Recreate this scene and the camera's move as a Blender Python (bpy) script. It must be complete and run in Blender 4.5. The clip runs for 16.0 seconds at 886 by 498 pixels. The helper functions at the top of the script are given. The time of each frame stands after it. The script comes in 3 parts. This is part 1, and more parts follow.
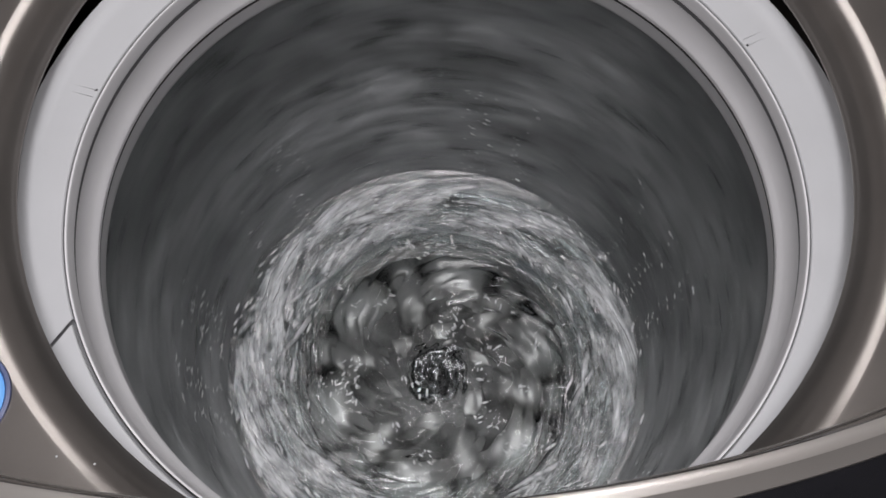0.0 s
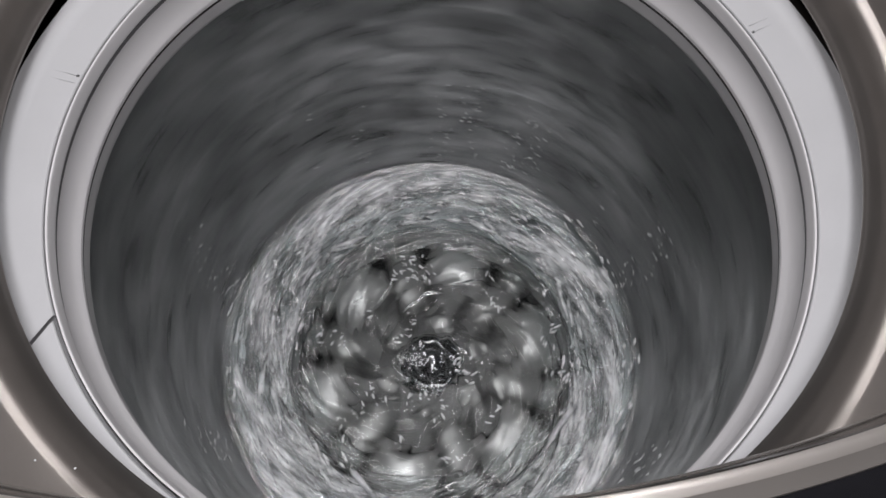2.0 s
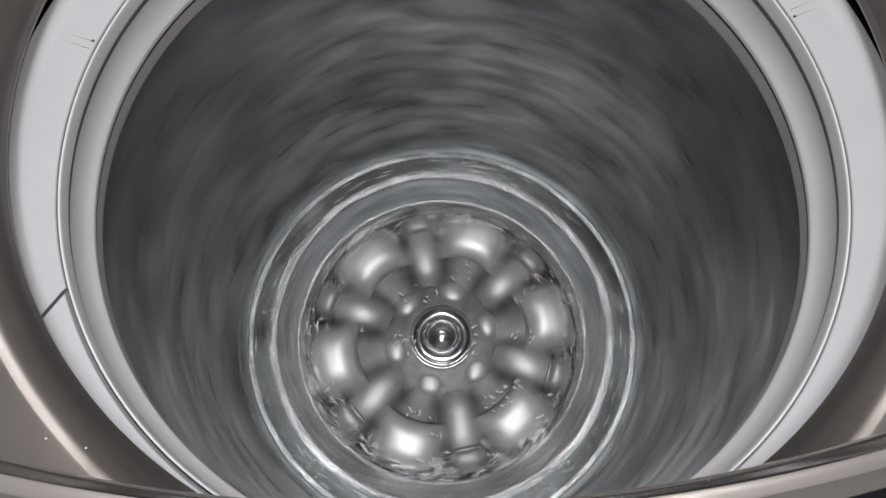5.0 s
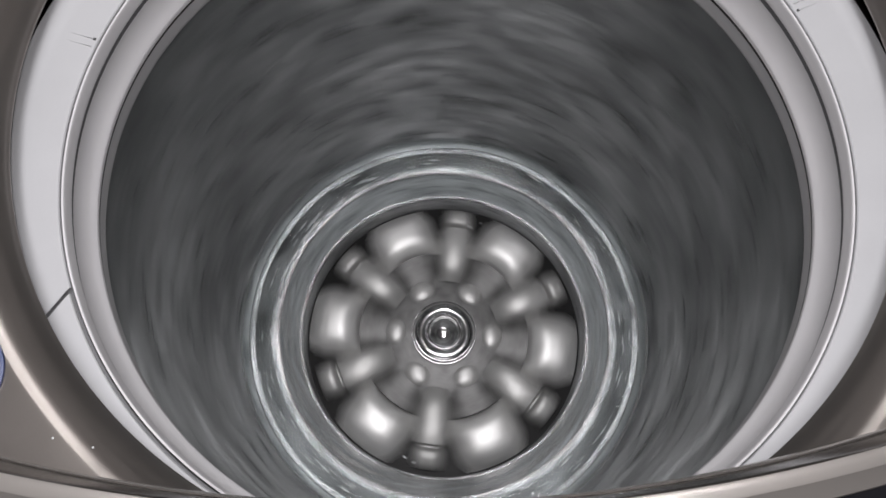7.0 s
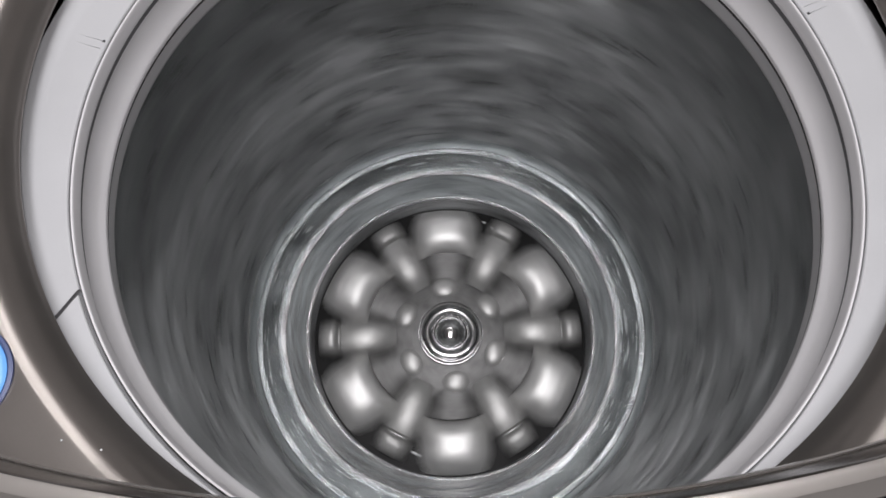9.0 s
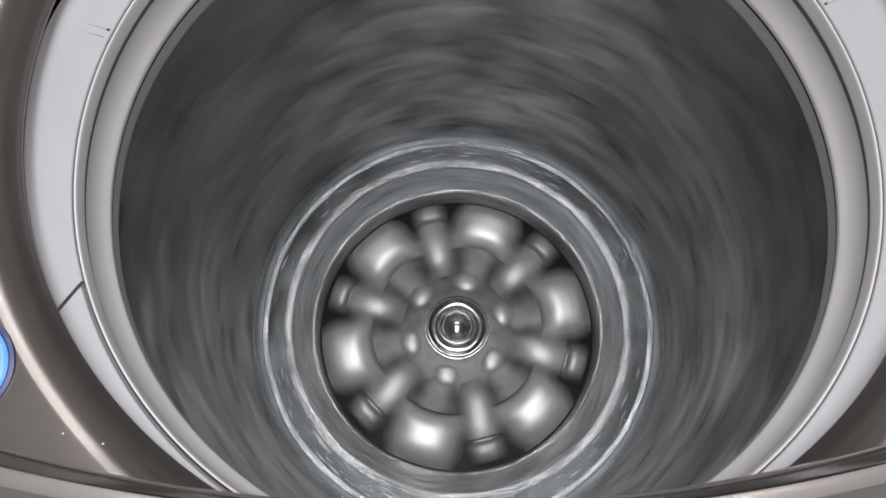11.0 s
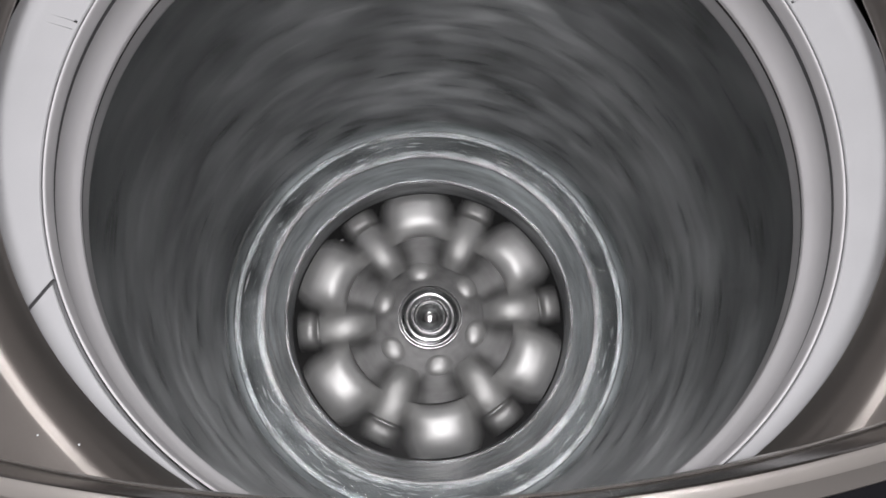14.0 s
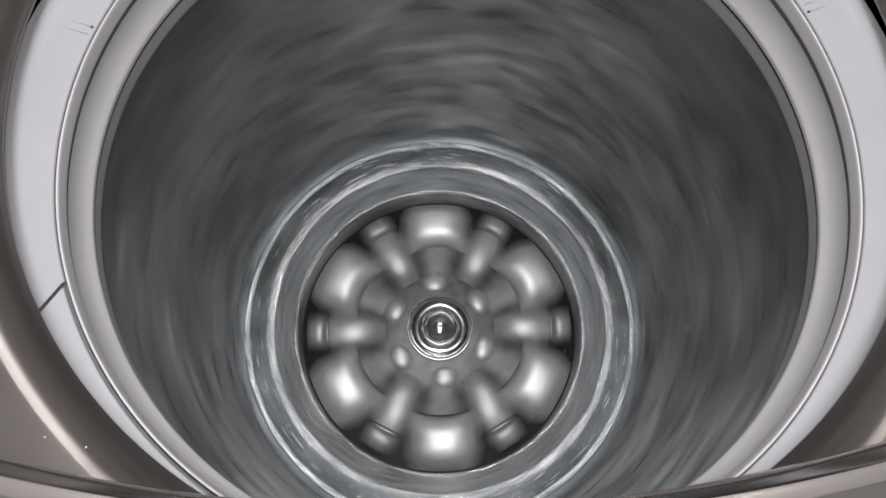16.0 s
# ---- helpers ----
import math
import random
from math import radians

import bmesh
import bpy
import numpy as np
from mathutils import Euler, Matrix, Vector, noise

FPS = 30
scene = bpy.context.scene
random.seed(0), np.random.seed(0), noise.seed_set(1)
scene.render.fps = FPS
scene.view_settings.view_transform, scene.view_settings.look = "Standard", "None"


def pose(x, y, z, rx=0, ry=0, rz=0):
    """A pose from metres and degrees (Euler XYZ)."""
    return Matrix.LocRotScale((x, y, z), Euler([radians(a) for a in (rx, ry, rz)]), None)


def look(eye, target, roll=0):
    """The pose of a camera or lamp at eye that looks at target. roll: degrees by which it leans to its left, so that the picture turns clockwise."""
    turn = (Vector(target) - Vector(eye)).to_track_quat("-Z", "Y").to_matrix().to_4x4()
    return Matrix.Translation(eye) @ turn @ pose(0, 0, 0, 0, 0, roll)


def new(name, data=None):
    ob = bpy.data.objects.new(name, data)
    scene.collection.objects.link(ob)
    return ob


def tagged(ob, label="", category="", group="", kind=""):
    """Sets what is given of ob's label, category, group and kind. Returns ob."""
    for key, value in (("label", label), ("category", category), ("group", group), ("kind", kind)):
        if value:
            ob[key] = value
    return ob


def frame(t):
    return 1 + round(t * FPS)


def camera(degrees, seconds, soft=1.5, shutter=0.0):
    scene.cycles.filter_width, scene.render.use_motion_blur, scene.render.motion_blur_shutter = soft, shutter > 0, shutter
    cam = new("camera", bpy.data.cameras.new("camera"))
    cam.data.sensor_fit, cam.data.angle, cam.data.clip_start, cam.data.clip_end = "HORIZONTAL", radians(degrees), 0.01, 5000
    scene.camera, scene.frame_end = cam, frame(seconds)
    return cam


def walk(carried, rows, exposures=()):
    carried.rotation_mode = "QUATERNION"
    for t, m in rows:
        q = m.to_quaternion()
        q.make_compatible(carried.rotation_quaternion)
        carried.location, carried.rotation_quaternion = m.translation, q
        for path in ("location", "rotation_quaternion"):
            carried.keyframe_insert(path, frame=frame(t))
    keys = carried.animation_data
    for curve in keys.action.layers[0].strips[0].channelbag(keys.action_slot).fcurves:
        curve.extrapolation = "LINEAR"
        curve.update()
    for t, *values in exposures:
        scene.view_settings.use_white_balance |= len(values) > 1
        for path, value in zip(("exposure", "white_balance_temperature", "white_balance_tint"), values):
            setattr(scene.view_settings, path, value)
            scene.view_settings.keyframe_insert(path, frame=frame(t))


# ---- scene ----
cam = camera(64.2, 16.0, soft=1.6, shutter=0.32)
PATH = [
    (0.0, pose(-0.0074, -0.2197, 0.4510, 22.47, -0.59, -1.50)),
    (0.5, pose(-0.0065, -0.2129, 0.4482, 21.58, -0.58, -1.72)),
    (1.0, pose(-0.0069, -0.2115, 0.4451, 21.85, -0.83, -1.44)),
    (1.5, pose(-0.0081, -0.2084, 0.4439, 21.66, -1.18, -1.69)),
    (2.0, pose(-0.0083, -0.2109, 0.4384, 21.50, -1.09, -1.60)),
    (2.5, pose(-0.0121, -0.2097, 0.4349, 20.77, -1.05, -2.32)),
    (3.0, pose(-0.0145, -0.2086, 0.4334, 20.71, -1.21, -2.11)),
    (3.5, pose(-0.0144, -0.2057, 0.4330, 20.20, -1.16, -1.50)),
    (4.0, pose(-0.0121, -0.2021, 0.4322, 19.59, -0.84, -0.46)),
    (6.5, pose(-0.0170, -0.1936, 0.4322, 18.14, -1.14, 0.87)),
    (7.0, pose(-0.0167, -0.1956, 0.4320, 18.30, -0.97, 0.24)),
    (7.5, pose(-0.0165, -0.1961, 0.4319, 18.27, -0.73, 0.03)),
    (8.0, pose(-0.0172, -0.1947, 0.4318, 17.64, -0.80, 0.41)),
    (8.5, pose(-0.0175, -0.1936, 0.4329, 17.57, -0.71, 0.82)),
    (9.0, pose(-0.0172, -0.1927, 0.4327, 18.15, -0.55, 0.65)),
    (11.5, pose(-0.0177, -0.1908, 0.4257, 17.59, -0.12, 1.23)),
    (12.0, pose(-0.0176, -0.1923, 0.4262, 17.71, -0.30, 0.92)),
    (12.5, pose(-0.0147, -0.1920, 0.4280, 17.32, -0.12, 0.96)),
    (13.0, pose(-0.0212, -0.1902, 0.4240, 17.47, -1.57, 0.52)),
    (13.5, pose(-0.0282, -0.1825, 0.4312, 16.38, -2.10, 0.62)),
    (14.0, pose(-0.0214, -0.1867, 0.4303, 16.57, -2.40, 0.21)),
    (14.5, pose(-0.0228, -0.1844, 0.4288, 16.71, -2.11, 1.37)),
    (15.0, pose(-0.0202, -0.1839, 0.4263, 17.27, -1.49, 2.04)),
    (15.5, pose(-0.0203, -0.1865, 0.4275, 16.56, -1.56, 2.45)),
    (16.0, pose(-0.0214, -0.1895, 0.4268, 17.63, -1.75, 1.04)),
]
walk(cam, PATH, exposures=[(0.0, -0.20), (2.0, -0.13), (4.0, -0.05), (6.5, 0.0), (16.0, 0.0)])

# ---- world and light: a dim laundry room with a ceiling lamp, an added overhead fill, and the phone's own torch ----
world = bpy.data.worlds.new("world")
scene.world = world
world.use_nodes = True
world.node_tree.nodes["Background"].inputs["Color"].default_value = (0.55, 0.6, 0.68, 1)
world.node_tree.nodes["Background"].inputs["Strength"].default_value = 0.3


def area_lamp(name, place, target, sx, sy, watts, colour):
    data = bpy.data.lights.new(name, "AREA")
    data.shape, data.size, data.size_y, data.energy, data.color = "RECTANGLE", sx, sy, watts, colour
    ob = new(name, data)
    ob.matrix_world = look(place, target)
    return ob


area_lamp("ceiling_lamp_light_back", (0.0, 0.78, 1.45), (0.0, 0.0, 0.1), 0.85, 0.08, 8.0, (1.0, 0.975, 1.0))
# added overhead fill, no known fixture; brightens the tub and gives glints
area_lamp("overhead_fill_light", (0.0, -0.13, 1.52), (0.0, -0.13, 0.0), 0.36, 0.95, 13.0, (1.0, 0.97, 1.0))
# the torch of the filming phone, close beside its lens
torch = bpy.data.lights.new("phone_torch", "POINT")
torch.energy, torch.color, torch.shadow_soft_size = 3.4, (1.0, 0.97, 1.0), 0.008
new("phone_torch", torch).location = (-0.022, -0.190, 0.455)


# ---- materials ----
def nodes_of(name):
    m = bpy.data.materials.new(name)
    m.use_nodes = True
    nt = m.node_tree
    return m, nt, nt.nodes["Principled BSDF"]


def surface(name, colour, rough=0.5, metal=0.0, vary=0.12, scale=40.0, stretch=(1, 1, 1), bump=0.1, fine=400.0, coat=0.0, rough_vary=0.1):
    """A worn surface: two scales of noise in colour, roughness and relief."""
    m, nt, p = nodes_of(name)
    n, link = nt.nodes, nt.links
    co = n.new("ShaderNodeTexCoord")
    mp = n.new("ShaderNodeMapping")
    mp.inputs["Scale"].default_value = stretch
    link.new(co.outputs["Object"], mp.inputs["Vector"])
    big, small = n.new("ShaderNodeTexNoise"), n.new("ShaderNodeTexNoise")
    for tex, s in ((big, scale), (small, fine)):
        tex.inputs["Scale"].default_value = s
        tex.inputs["Detail"].default_value = 4
        link.new(mp.outputs["Vector"], tex.inputs["Vector"])
    add = n.new("ShaderNodeMath")
    add.operation = "MULTIPLY_ADD"
    add.inputs[1].default_value = 0.35
    link.new(small.outputs["Fac"], add.inputs[0])
    link.new(big.outputs["Fac"], add.inputs[2])
    ramp = n.new("ShaderNodeMapRange")
    ramp.inputs["From Min"].default_value, ramp.inputs["From Max"].default_value = 0.4, 0.95
    ramp.inputs["To Min"].default_value, ramp.inputs["To Max"].default_value = 1 - vary, 1 + vary
    link.new(add.outputs[0], ramp.inputs["Value"])
    mul = n.new("ShaderNodeVectorMath")
    mul.operation = "SCALE"
    mul.inputs[0].default_value = colour
    link.new(ramp.outputs[0], mul.inputs["Scale"])
    link.new(mul.outputs[0], p.inputs["Base Color"])
    rr = n.new("ShaderNodeMapRange")
    rr.inputs["To Min"].default_value, rr.inputs["To Max"].default_value = rough - rough_vary, rough + rough_vary
    link.new(big.outputs["Fac"], rr.inputs["Value"])
    link.new(rr.outputs[0], p.inputs["Roughness"])
    p.inputs["Metallic"].default_value = metal
    p.inputs["Coat Weight"].default_value = coat
    p.inputs["Coat Roughness"].default_value = 0.08
    if bump:
        b = n.new("ShaderNodeBump")
        b.inputs["Strength"].default_value, b.inputs["Distance"].default_value = bump, 0.001
        link.new(add.outputs[0], b.inputs["Height"])
        link.new(b.outputs[0], p.inputs["Normal"])
    return m


def swirl_coords(n, link, around, upright, spiral=0.0):
    """Coordinates drawn out along the turn."""
    co = n.new("ShaderNodeTexCoord")
    sep = n.new("ShaderNodeSeparateXYZ")
    link.new(co.outputs["Object"], sep.inputs[0])
    ang = n.new("ShaderNodeMath")
    ang.operation = "ARCTAN2"
    link.new(sep.outputs["Y"], ang.inputs[0])
    link.new(sep.outputs["X"], ang.inputs[1])
    rad = n.new("ShaderNodeVectorMath")
    rad.operation = "LENGTH"
    flat = n.new("ShaderNodeCombineXYZ")
    link.new(sep.outputs["X"], flat.inputs[0])
    link.new(sep.outputs["Y"], flat.inputs[1])
    link.new(flat.outputs[0], rad.inputs[0])
    # the angle falls back with the radius: a spiral
    lag = n.new("ShaderNodeMath")
    lag.operation = "MULTIPLY_ADD"
    lag.inputs[1].default_value = spiral
    link.new(rad.outputs["Value"], lag.inputs[0])
    link.new(ang.outputs[0], lag.inputs[2])
    # the angle on a circle, so that the noise closes on itself
    sn, cs = n.new("ShaderNodeMath"), n.new("ShaderNodeMath")
    sn.operation, cs.operation = "SINE", "COSINE"
    link.new(lag.outputs[0], sn.inputs[0])
    link.new(lag.outputs[0], cs.inputs[0])
    both = n.new("ShaderNodeMath")
    both.operation = "ADD"
    link.new(sep.outputs["Z"], both.inputs[0])
    link.new(rad.outputs["Value"], both.inputs[1])
    turn = n.new("ShaderNodeCombineXYZ")
    link.new(sn.outputs[0], turn.inputs[0])
    link.new(cs.outputs[0], turn.inputs[1])
    link.new(both.outputs[0], turn.inputs[2])
    mp = n.new("ShaderNodeMapping")
    mp.inputs["Scale"].default_value = (around, around, upright)
    link.new(turn.outputs[0], mp.inputs["Vector"])
    return mp


def wet_steel(name, colour, rough, wave, around, upright, brushed=0.8, metal=0.9):
    """Steel with a film of water that runs round: relief drawn out along the turn, blurred reflections put into the
    colour.
    """
    m, nt, p = nodes_of(name)
    n, link = nt.nodes, nt.links
    mp = swirl_coords(n, link, around, upright)
    tex = n.new("ShaderNodeTexNoise")
    tex.inputs["Scale"].default_value, tex.inputs["Detail"].default_value = 1.0, 9.0
    tex.inputs["Roughness"].default_value, tex.inputs["Distortion"].default_value = 0.62, 0.35
    link.new(mp.outputs[0], tex.inputs["Vector"])
    b = n.new("ShaderNodeBump")
    b.inputs["Strength"].default_value, b.inputs["Distance"].default_value = 1.0, wave
    link.new(tex.outputs["Fac"], b.inputs["Height"])
    link.new(b.outputs[0], p.inputs["Normal"])
    rr = n.new("ShaderNodeMapRange")
    rr.inputs["From Min"].default_value, rr.inputs["From Max"].default_value = 0.3, 0.7
    rr.inputs["To Min"].default_value, rr.inputs["To Max"].default_value = rough * 0.6, rough * 1.4
    link.new(tex.outputs["Fac"], rr.inputs["Value"])
    link.new(rr.outputs[0], p.inputs["Roughness"])
    # streaks and wide patches in the colour stand for blurred reflections
    sheen_tint = n.new("ShaderNodeMapRange")
    sheen_tint.inputs["From Min"].default_value, sheen_tint.inputs["From Max"].default_value = 0.3, 0.75
    sheen_tint.inputs["To Min"].default_value, sheen_tint.inputs["To Max"].default_value = 0.76, 1.55
    link.new(tex.outputs["Fac"], sheen_tint.inputs["Value"])
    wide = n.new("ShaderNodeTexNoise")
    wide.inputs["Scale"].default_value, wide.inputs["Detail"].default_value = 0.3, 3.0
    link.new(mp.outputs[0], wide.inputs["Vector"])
    sheen_patch = n.new("ShaderNodeMapRange")
    sheen_patch.inputs["From Min"].default_value, sheen_patch.inputs["From Max"].default_value = 0.35, 0.7
    sheen_patch.inputs["To Min"].default_value, sheen_patch.inputs["To Max"].default_value = 0.8, 1.5
    link.new(wide.outputs["Fac"], sheen_patch.inputs["Value"])
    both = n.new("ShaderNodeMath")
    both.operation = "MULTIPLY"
    link.new(sheen_tint.outputs[0], both.inputs[0])
    link.new(sheen_patch.outputs[0], both.inputs[1])
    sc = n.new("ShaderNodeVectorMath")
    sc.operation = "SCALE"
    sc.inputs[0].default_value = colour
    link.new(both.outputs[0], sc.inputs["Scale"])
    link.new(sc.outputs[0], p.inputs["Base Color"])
    p.inputs["Metallic"].default_value = metal
    # brushed along the turn: the gloss spreads across it
    tangent = n.new("ShaderNodeTangent")
    tangent.direction_type, tangent.axis = "RADIAL", "Z"
    link.new(tangent.outputs[0], p.inputs["Tangent"])
    p.inputs["Anisotropic"].default_value, p.inputs["Anisotropic Rotation"].default_value = brushed, 0.25
    return m


def water_mat(name, clear, milk, rough, colour=(0.79, 0.8, 0.8), grain=45.0, low=0.35, high=0.7, swirl=None, ripple=0.0, fade=None):
    """Clear or aerated water: part lets light through, part is milky with air, gloss by Fresnel."""
    m, nt, p = nodes_of(name)
    n, link = nt.nodes, nt.links
    p.inputs["Base Color"].default_value = (*colour, 1)
    p.inputs["Roughness"].default_value = 0.6
    tr = n.new("ShaderNodeBsdfTransparent")
    tr.inputs["Color"].default_value = (0.93, 0.96, 0.96, 1)
    gl = n.new("ShaderNodeBsdfGlossy")
    gl.inputs["Roughness"].default_value = rough
    fr = n.new("ShaderNodeFresnel")
    fr.inputs["IOR"].default_value = 1.33
    co, tex = n.new("ShaderNodeTexCoord"), n.new("ShaderNodeTexNoise")
    tex.inputs["Scale"].default_value, tex.inputs["Detail"].default_value = grain, 8
    link.new(co.outputs["Object"], tex.inputs["Vector"])
    if swirl:
        link.new(swirl_coords(n, link, *swirl).outputs[0], tex.inputs["Vector"])
    tex.inputs["Roughness"].default_value = 0.62
    if ripple:
        b = n.new("ShaderNodeBump")
        b.inputs["Strength"].default_value, b.inputs["Distance"].default_value = 1.0, ripple
        link.new(tex.outputs["Fac"], b.inputs["Height"])
        link.new(b.outputs[0], gl.inputs["Normal"])
        link.new(b.outputs[0], fr.inputs["Normal"])
    mr = n.new("ShaderNodeMapRange")
    mr.inputs["From Min"].default_value, mr.inputs["From Max"].default_value = low, high
    mr.inputs["To Min"].default_value, mr.inputs["To Max"].default_value = 0.0, milk
    link.new(tex.outputs["Fac"], mr.inputs["Value"])
    if fade:    # the foam thins out raggedly towards both edges of the ring
        flat, far, curve, add = n.new("ShaderNodeVectorMath"), n.new("ShaderNodeVectorMath"), n.new("ShaderNodeFloatCurve"), n.new("ShaderNodeMath")
        flat.operation, far.operation, add.operation = "MULTIPLY", "LENGTH", "ADD"
        flat.inputs[1].default_value = (1 / 0.28, 1 / 0.28, 0)
        link.new(co.outputs["Object"], flat.inputs[0])
        link.new(flat.outputs[0], far.inputs[0])
        line = curve.mapping.curves[0]
        line.points[0].location, line.points[1].location = (0.0, 0.0), (1.0, 0.0)
        for r, v in fade:
            line.points.new(r / 0.28, v)
        curve.mapping.update()
        link.new(far.outputs["Value"], curve.inputs["Value"])
        low_side = n.new("ShaderNodeMath")
        low_side.operation, low_side.inputs[1].default_value = "MULTIPLY_ADD", 0.3
        low_side.inputs[2].default_value = -0.3
        link.new(curve.outputs[0], low_side.inputs[0])
        link.new(low_side.outputs[0], add.inputs[0])
        link.new(tex.outputs["Fac"], add.inputs[1])
        link.new(add.outputs[0], mr.inputs["Value"])
    body = n.new("ShaderNodeMixShader")
    link.new(mr.outputs[0], body.inputs[0])
    link.new(tr.outputs[0], body.inputs[1])
    link.new(p.outputs[0], body.inputs[2])
    top = n.new("ShaderNodeMixShader")
    gain = n.new("ShaderNodeMath")
    gain.operation, gain.use_clamp = "MULTIPLY", True
    gain.inputs[1].default_value = clear
    link.new(fr.outputs[0], gain.inputs[0])
    link.new(gain.outputs[0], top.inputs[0])
    link.new(body.outputs[0], top.inputs[1])
    link.new(gl.outputs[0], top.inputs[2])
    link.new(top.outputs[0], n["Material Output"].inputs["Surface"])
    return m


TAUPE = surface("taupe_metallic_paint", (0.285, 0.261, 0.242), 0.36, 0.85, 0.05, 30, bump=0.015, fine=900, rough_vary=0.03)
# edge highlight of the rim, put into a bright bead
BEAD_GLINT = surface("glint_bead_metal", (0.6, 0.57, 0.54), 0.22, 0.8, 0.04, 80, bump=0.0)
# the dark reflection on the rim's inner face is put into this colour
RIM_SHADED = surface("shaded_rim_gloss", (0.13, 0.115, 0.104), 0.2, 0.7, 0.1, 40, bump=0.0, rough_vary=0.03)
# lit copy of the taupe paint: a brighter colour for the rim's upward faces
RIM_LIT = surface("taupe_rim_paint_lit", (0.50, 0.47, 0.44), 0.3, 0.75, 0.02, 50, bump=0.0, fine=900, rough_vary=0.0)
COVER = surface("white_plastic", (0.475, 0.48, 0.49), 0.42, 0, 0.03, 25, bump=0.03, fine=700)
RING = surface("light_grey_plastic", (0.82, 0.81, 0.82), 0.36, 0, 0.05, 35, bump=0.05, fine=500)
# near black stands for the shade inside gaps
GAP_SHADE = surface("gap_shade", (0.05, 0.05, 0.05), 0.8, 0, 0.1, bump=0)
SKIRT = surface("mid_grey_plastic", (0.6, 0.595, 0.6), 0.4, 0, 0.05, 35, bump=0.04, fine=500)
SEAM = surface("grey_seam", (0.16, 0.16, 0.165), 0.6, 0, 0.1, bump=0)
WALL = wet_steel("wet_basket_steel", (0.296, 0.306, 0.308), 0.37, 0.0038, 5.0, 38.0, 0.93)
# one wet steel in three tones: shade, light and glints put into the colours
FLOOR_SHADED = wet_steel("wet_floor_steel_shaded", (0.085, 0.087, 0.088), 0.36, 0.0014, 7.0, 70.0, 0.3)
BASE_LIT = wet_steel("wet_base_steel_lit", (0.40, 0.41, 0.414), 0.34, 0.002, 6.0, 110.0, 0.3, 0.2)
RIDGE_GLINT = wet_steel("glint_ridge_steel", (0.54, 0.545, 0.55), 0.22, 0.005, 6.0, 90.0, 0.3)
# one plastic in pale and darker copies: lobes' light, roots' shade in the colour
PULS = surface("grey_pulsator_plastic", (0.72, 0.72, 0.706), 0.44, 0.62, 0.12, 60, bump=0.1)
PULS_SHADED = surface("shaded_pulsator_plastic", (0.16, 0.16, 0.157), 0.46, 0.4, 0.45, 60, bump=0.1)
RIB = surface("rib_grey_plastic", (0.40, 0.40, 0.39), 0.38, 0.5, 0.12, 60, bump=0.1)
# near black, almost no gloss: paints the shade between lobes and ribs
PULS_GAP_SHADE = surface("pulsator_gap_shade", (0.016, 0.016, 0.016), 0.35, 0, 0.15, 60, bump=0.1)
PULS_GAP_SHADE.node_tree.nodes["Principled BSDF"].inputs["Specular IOR Level"].default_value = 0.08
# the recess's shade, painted as a near-black colour
RECESS_SHADE = surface("recess_shade", (0.015, 0.015, 0.015), 0.4, 0, 0.1, bump=0)
CHROME = surface("chrome", (0.36, 0.36, 0.36), 0.11, 1, 0.03, bump=0.0, rough_vary=0.02)
# chrome dimmed: the dark surroundings it mirrors are put into the colour
CAP_DIMMED = surface("dimmed_chrome", (0.35, 0.35, 0.35), 0.1, 1, 0.03, bump=0.0, rough_vary=0.02)
BLACK = surface("black_gloss", (0.01, 0.01, 0.012), 0.15, 0, 0.1, bump=0)
BLUE = surface("blue_plastic", (0.16, 0.42, 0.85), 0.35, 0, 0.05, bump=0.02)
NAVY = surface("navy_plastic", (0.02, 0.04, 0.14), 0.35, 0, 0.05, bump=0.02)
CEILING = surface("white_ceiling_paint", (0.62, 0.61, 0.61), 0.8, 0, 0.06, 4, bump=0.1, fine=120)
# unseen walls, toned dark so that the metal mirrors less light
PLASTER = surface("painted_plaster", (0.28, 0.27, 0.265), 0.8, 0, 0.06, 4, bump=0.1, fine=120)
FLOOR = surface("floor_tile", (0.3, 0.28, 0.26), 0.5, 0, 0.15, 6, bump=0.1)
WATER = water_mat("clear_water", 0.9, 0.05, 0.05, (0.79, 0.82, 0.83), 1.0, 0.46, 0.70, (5.0, 90.0, 3.0), 0.0015)
SPRAY = water_mat("aerated_water", 6.0, 0.95, 0.12, (0.87, 0.90, 0.91), 1.0, 0.45, 0.60, (2.1, 17.0, 7.0), 0.004, ((0.150, 0.0), (0.178, 0.4), (0.198, 0.95), (0.242, 1.0), (0.254, 0.7), (0.263, 0.1)))


def deep_water(name):
    """Water that bends what lies below it."""
    m, nt, p = nodes_of(name)
    p.inputs["Base Color"].default_value = (0.20, 0.213, 0.213, 1)
    p.inputs["Roughness"].default_value = 0.03
    p.inputs["IOR"].default_value = 1.33
    p.inputs["Transmission Weight"].default_value = 1.0
    return m


DEEP = deep_water("wash_water")
CREST = water_mat("white_water", 2.5, 0.95, 0.1, (0.9, 0.92, 0.93), 34.0, 0.3, 0.56)
# milky white for drops, and for glints put into the colour
DROP_GLINT = water_mat("drops_and_glints", 5.0, 0.95, 0.05, (0.92, 0.94, 0.95), 200.0, 0.25, 0.5)


# ---- mesh helpers ----
def finish(bm, name, material, sharp=35):
    bm.normal_update()
    for e in bm.edges:
        if len(e.link_faces) == 2 and e.calc_face_angle(0) > radians(sharp):
            e.smooth = False
    for f in bm.faces:
        f.smooth = True
    me = bpy.data.meshes.new(name)
    bm.to_mesh(me)
    bm.free()
    me.materials.append(material)
    return me


